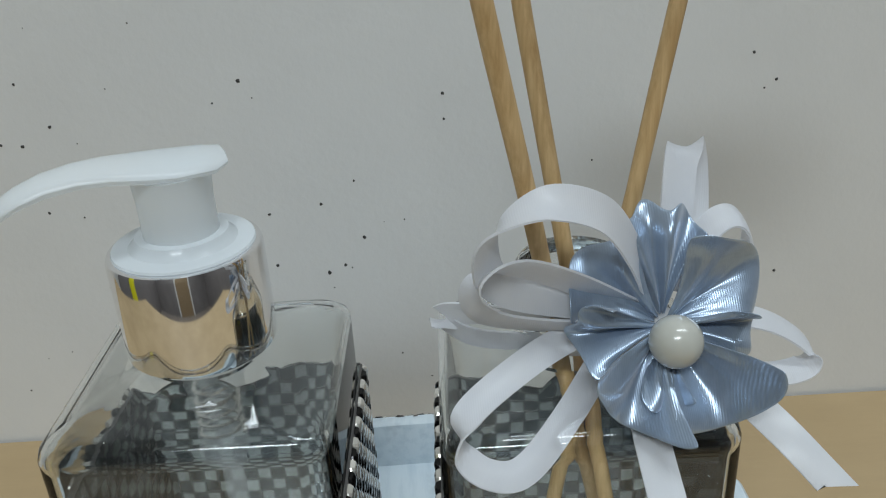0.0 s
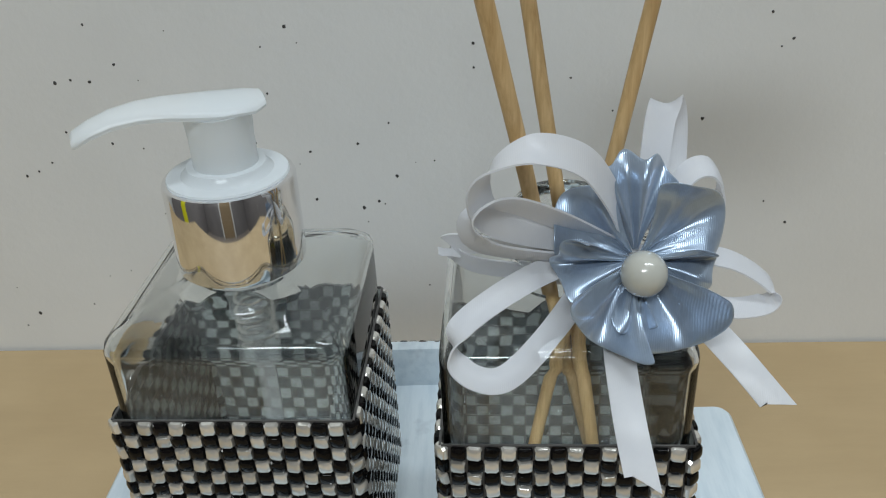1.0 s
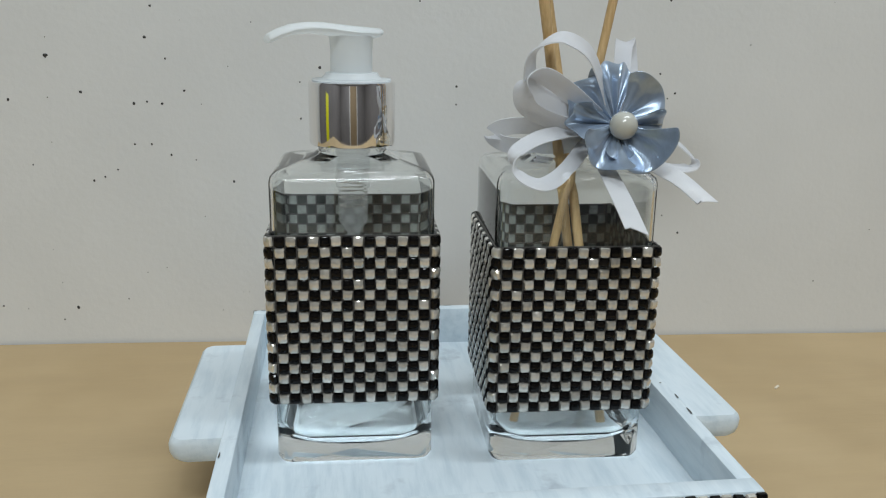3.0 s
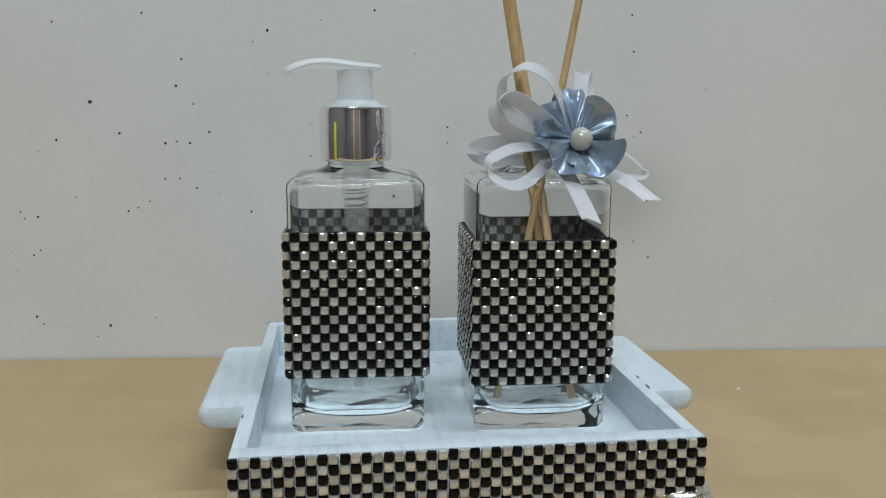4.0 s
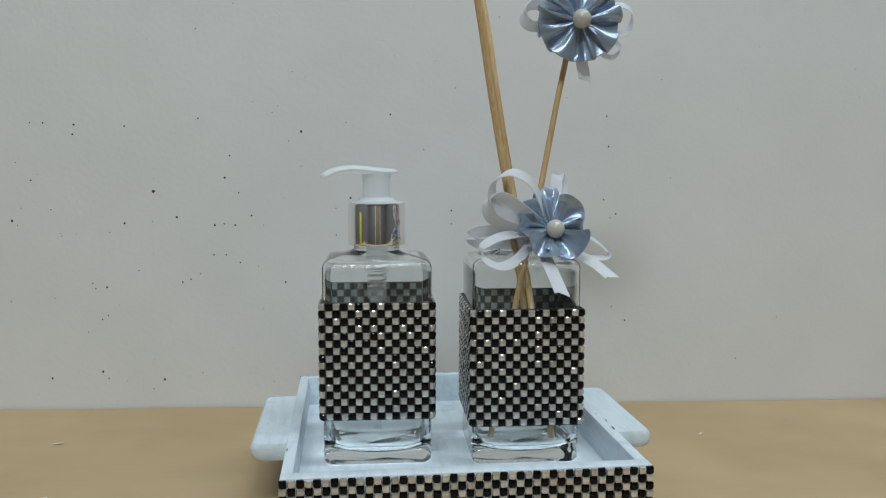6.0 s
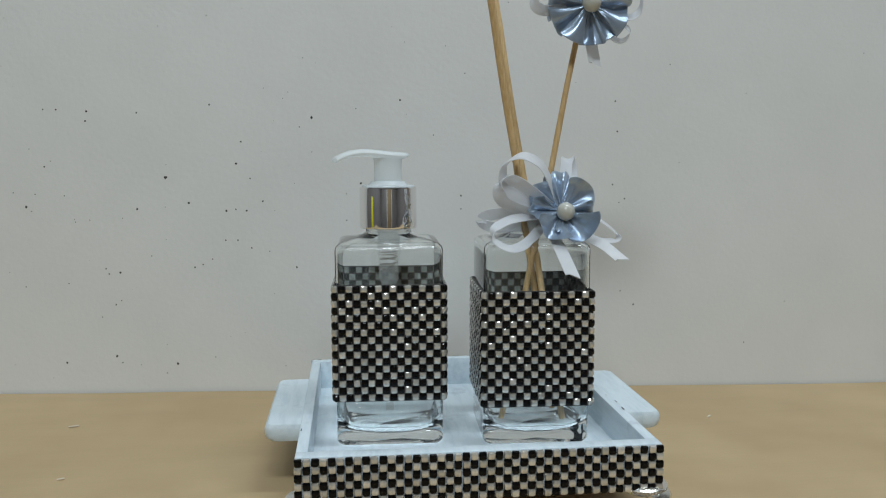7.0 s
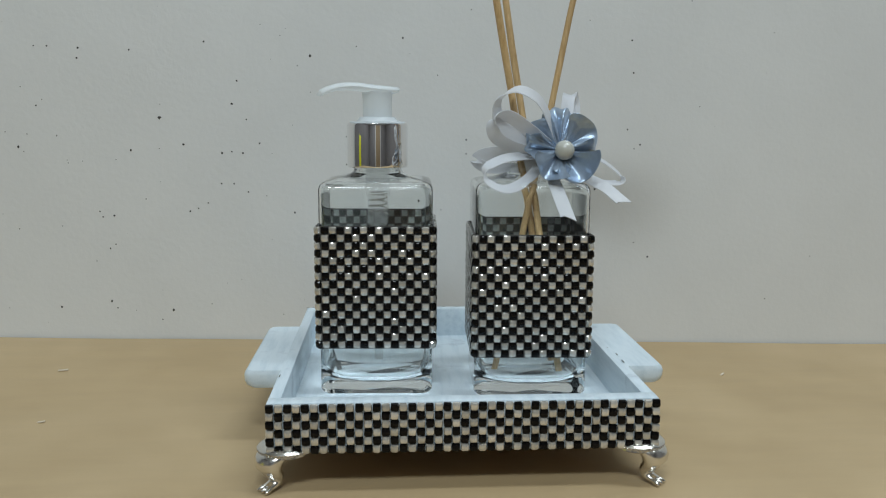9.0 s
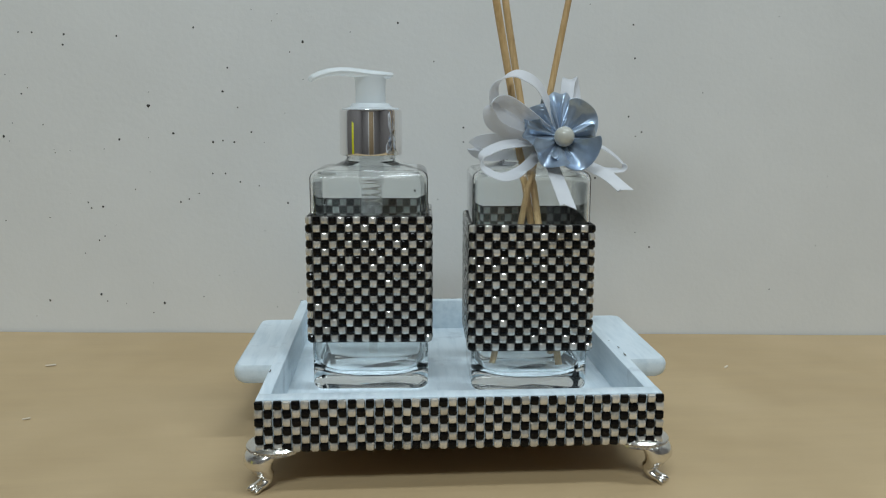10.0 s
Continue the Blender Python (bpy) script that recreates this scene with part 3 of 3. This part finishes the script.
front = empty_thing("ribbon_flower", pose(0, 0, 0))
tagged(front, "grey-blue satin flower with pearl and white loops at bottle neck", "ribbon flower", "satin flowers")
FACE = pose(0.0562, 0.0735, 0.1600, -8, 0, 0)
# angle, half span, reach, lean (towards the viewer is negative), cup, ripples, phase, set forward
for spec in ((92, 30, 0.0235, 0.0012, 0.0030, 2.6, 0.4, 0.0), (140, 36, 0.0215, 0.0004, 0.0026, 1.4, 1.5, -0.0006), (40, 38, 0.0228, 0.0018, -0.0030, 1.2, 2.4, -0.0004),
             (174, 27, 0.0192, -0.0045, -0.0048, 1.9, 0.2, -0.0015), (-2, 24, 0.0178, -0.0030, -0.0042, 1.7, 1.1, -0.0014),
             (-52, 47, 0.0196, -0.0125, -0.0030, 1.1, 2.0, -0.0020), (-130, 44, 0.0186, -0.0125, -0.0030, 1.5, 0.8, -0.0024), (-100, 25, 0.0140, -0.0110, 0.0036, 1.3, 0.3, -0.0030)):
    satin_petal(front, spec, FACE)
pearl(front, pose(0.0567, 0.0655, 0.1605), 0.0052)
# arch, wide loop, rear loop, low loop, upright loop, small loop, right loop, two tails
bow(front, "ribbon_loop", [(0.055, 0.078, 0.164), (0.0500, 0.0740, 0.1760), (0.0430, 0.0690, 0.1865), (0.0326, 0.0651, 0.1912), (0.0235, 0.0640, 0.1880), (0.0207, 0.0650, 0.1815), (0.0250, 0.0700, 0.1720), (0.0450, 0.0790, 0.1620)], [(0.3, 0.8, 0.5), (0.8, 0.55, 0.2)])
bow(front, "ribbon_loop", [(0.0500, 0.0770, 0.1620), (0.0370, 0.0715, 0.1720), (0.0265, 0.0670, 0.1780), (0.0202, 0.0655, 0.1765), (0.0192, 0.0670, 0.1710), (0.0230, 0.0700, 0.1655), (0.0350, 0.0745, 0.1605), (0.0500, 0.0770, 0.1580)], [(0.45, -0.6, 0.65), (0.3, -0.7, 0.65)], 0.0082)
bow(front, "ribbon_loop", [(0.0500, 0.0790, 0.1570), (0.0320, 0.0800, 0.1585), (0.0200, 0.0855, 0.1580), (0.0143, 0.0900, 0.1555), (0.0143, 0.0920, 0.1520), (0.0220, 0.0880, 0.1500), (0.0450, 0.0800, 0.1520)], [(0.1, -0.5, 0.85), (0.1, -0.5, 0.85)])
bow(front, "ribbon_loop", [(0.0500, 0.0810, 0.1570), (0.0370, 0.0745, 0.1570), (0.0250, 0.0650, 0.1560), (0.0155, 0.0580, 0.1520), (0.0145, 0.0550, 0.1465), (0.0190, 0.0530, 0.1425), (0.0260, 0.0550, 0.1410), (0.0360, 0.0660, 0.1440), (0.0480, 0.0790, 0.1530)], [(0.1, 0.85, 0.5), (-0.1, 0.8, 0.6)], 0.0060)
bow(front, "ribbon_loop", [(0.0590, 0.0800, 0.1640), (0.0610, 0.0840, 0.1780), (0.0630, 0.0895, 0.1880), (0.0655, 0.0935, 0.1895), (0.0672, 0.0940, 0.1830), (0.0660, 0.0880, 0.1700), (0.0620, 0.0810, 0.1620)], [(0.95, 0.2, 0), (0.95, 0.3, 0)])
bow(front, "ribbon_loop", [(0.0620, 0.0820, 0.1660), (0.0700, 0.0870, 0.1745), (0.0760, 0.0890, 0.1745), (0.0790, 0.0900, 0.1670), (0.0750, 0.0880, 0.1590), (0.0640, 0.0810, 0.1580)], [(0, 1, 0.3), (0, 1, 0.3)])
bow(front, "ribbon_loop", [(0.0620, 0.0790, 0.1580), (0.0760, 0.0800, 0.1560), (0.0850, 0.0815, 0.1515), (0.0915, 0.0815, 0.1455), (0.0890, 0.0790, 0.1425), (0.0780, 0.0770, 0.1435), (0.0640, 0.0770, 0.1500)], [(0.1, 0.92, 0.3), (0.0, 0.9, 0.35)], 0.0062)
bow(front, "ribbon_tail", [(0.0535, 0.0790, 0.1530), (0.0520, 0.0690, 0.1450), (0.0515, 0.0560, 0.1405), (0.0518, 0.0440, 0.1350), (0.0530, 0.0350, 0.1285)], [(1, 0, 0), (1, 0, 0.1)], 0.0070, 0.006)
bow(front, "ribbon_tail", [(0.0600, 0.0810, 0.1530), (0.0700, 0.0725, 0.1460), (0.0775, 0.0600, 0.1415), (0.0850, 0.0515, 0.1344)], [(0.4, 0.7, 0.5), (0.55, 0.5, 0.55)], 0.0066, 0.005)
knot = bmesh.new()
bmesh.ops.create_icosphere(knot, subdivisions=3, radius=0.0045, matrix=Matrix.Translation((0.055, 0.0765, 0.158)) @ Matrix.Diagonal((1.2, 0.7, 1, 1)))
part("knot", knot, WHITE_SATIN, front, "white ribbon knot")

top = empty_thing("stick_flower", pose(0, 0, 0))
tagged(top, "grey-blue gathered satin flower with pearl on a diffuser stick", "ribbon flower", "satin flowers")
TC = Vector((0.0725, 0.0815, 0.2765))
ruffle(top, "petals", 0.0235, 9, 0.0070, 8, 0.0, 0.0, Matrix.Translation(TC) @ pose(0, 0, 0, -8, 0, -6), "gathered grey-blue satin petals")
pearl(top, pose(TC.x - 0.0002, TC.y - 0.0065, TC.z), 0.0054)
for pts, ac in (([(-0.004, 0.006, 0.002), (-0.022, 0.004, 0.009), (-0.030, 0.001, 0.006), (-0.030, 0.002, -0.001), (-0.022, 0.005, -0.003), (-0.004, 0.006, 0.000)], (0.2, -0.6, 0.8)),
                ([(0.004, 0.006, 0.002), (0.024, 0.006, 0.010), (0.032, 0.005, 0.006), (0.031, 0.006, -0.003), (0.022, 0.006, -0.006), (0.004, 0.006, 0.000)], (0.1, 0.8, 0.6)),
                ([(0.004, 0.007, -0.002), (0.020, 0.007, -0.008), (0.026, 0.006, -0.014), (0.022, 0.007, -0.019), (0.014, 0.007, -0.016), (0.002, 0.006, -0.004)], (0.3, 0.8, 0.5))):
    bow(top, "ribbon_loop", [TC + Vector(p) for p in pts], [ac, ac], 0.0068)
bow(top, "ribbon_tail", [TC + Vector(p) for p in ((0.001, 0.006, -0.010), (0.003, 0.004, -0.022), (0.005, 0.003, -0.033))], [(1, 0, 0), (1, 0, 0)], 0.0068, 0.004)
part("glue_dab", tube_bm([TC + Vector((0, 0.0035, 0)), TC + Vector((0, 0.009, -0.001))], 0.006, 16), WHITE_SATIN, top)


# ---- specks and crumbs ----
SPECKS_FAR = [(-0.273, 0.225), (-0.252, 0.224), (-0.217, 0.223), (-0.282, 0.225), (-0.253, 0.217), (-0.283, 0.184), (-0.297, 0.155), (-0.27, 0.163), (-0.219, 0.153), (-0.21, 0.118), (-0.182, 0.157), (-0.155, 0.151),
              (-0.147, 0.129), (-0.137, 0.123), (-0.156, 0.129), (-0.173, 0.111), (-0.243, 0.109), (-0.233, 0.106), (-0.241, 0.105), (-0.233, 0.085), (-0.237, 0.082), (-0.274, 0.039), (-0.202, 0.029), (-0.234, 0.038),
              (-0.238, 0.043), (-0.143, 0.202), (-0.165, 0.229), (-0.1, 0.213), (-0.025, 0.233), (0.0, 0.207), (0.143, 0.21), (0.141, 0.233), (0.14, 0.169), (0.252, 0.041), (-0.104, 0.108)]
SPECKS_NEAR = [(-0.137, 0.175), (-0.066, 0.163), (-0.055, 0.171), (-0.148, 0.152), (-0.14, 0.151), (-0.147, 0.186), (-0.066, 0.143), (0.021, 0.151), (0.021, 0.161), (0.061, 0.145), (0.079, 0.13), (0.117, 0.125), (0.15, 0.158),
               (0.148, 0.085), (-0.016, 0.128), (-0.03, 0.119), (-0.051, 0.116), (-0.051, 0.093), (-0.014, 0.103), (-0.023, 0.091), (-0.03, 0.088), (-0.128, 0.158), (-0.166, 0.115), (-0.179, 0.109), (-0.194, 0.036), (0.159, 0.074)]


def specks():
    bm = bmesh.new()
    rng = random.Random(11)

    def dot(x, z, r):
        n = 8
        rim = [bm.verts.new((x + r * rng.uniform(0.6, 1.1) * math.cos(6.2832 * k / n), WALL_Y - 0.00005, z + r * rng.uniform(0.6, 1.2) * math.sin(6.2832 * k / n))) for k in range(n)]
        mid = bm.verts.new((x, WALL_Y - 0.0004, z))
        for k in range(n):
            bm.faces.new((rim[k], rim[(k + 1) % n], mid))

    for x, z in SPECKS_FAR + SPECKS_NEAR:
        dot(x, z, rng.uniform(0.0005, 0.0010))
    dot(-0.198, 0.176, 0.0013)
    dot(-0.091, 0.220, 0.0011)
    for _ in range(150):
        dot(rng.uniform(-0.42, 0.0) if rng.random() < 0.8 else rng.uniform(0.0, 0.4), rng.uniform(0.02, 0.42), rng.uniform(0.0002, 0.0005))
    return bm


tagged(part("wall_specks", specks(), SPECK, smooth=False), "small dark paint specks scattered on the wall", "specks", kind="stuff")


def crumb(x, y, yaw, length):
    bm = box_bm(-length / 2, length / 2, -0.0007, 0.0007, 0, 0.0007, 0.0002, 1)
    for q in bm.verts:
        q.co.z += 0.0004 * math.sin(q.co.x * 900)
    ob = part("wood_crumb", bm, CRUMB)
    ob.matrix_basis = pose(x, y, table_height(x, y) + 0.0003, 0, 0, yaw)
    tagged(ob, "tiny pale sliver of wood lying on the table", "crumb", "crumbs on the table")


crumb(-0.250, 0.179, 6, 0.0065)
crumb(-0.233, 0.099, -4, 0.0045)
crumb(0.189, 0.166, 30, 0.0030)

# ---- single stones, last ----
stone_band(soap, 21, 1, 0.0548, 0.1203)
stone_band(diffuser, 22, 1, 0.0508, 0.1163)


def tray_stones():
    rng = random.Random(33)
    rows, cols, step = 6, 45, 0.00409
    back = []
    for r in range(rows):
        for c in range(cols):
            x = (c - (cols - 1) / 2) * step
            z = TOP - 0.0004 - (r + 0.5) * 0.00395
            single_stone(jitter(rng, pose(x, 0.0003, z)), (r + c + 1) % 2, tray)
            back.append((jitter(rng, pose(x, TD - 0.0003, z, 0, 0, 180)), (r + c) % 2))
    joined_stones("rhinestone_rest", back, tray)


tray_stones()
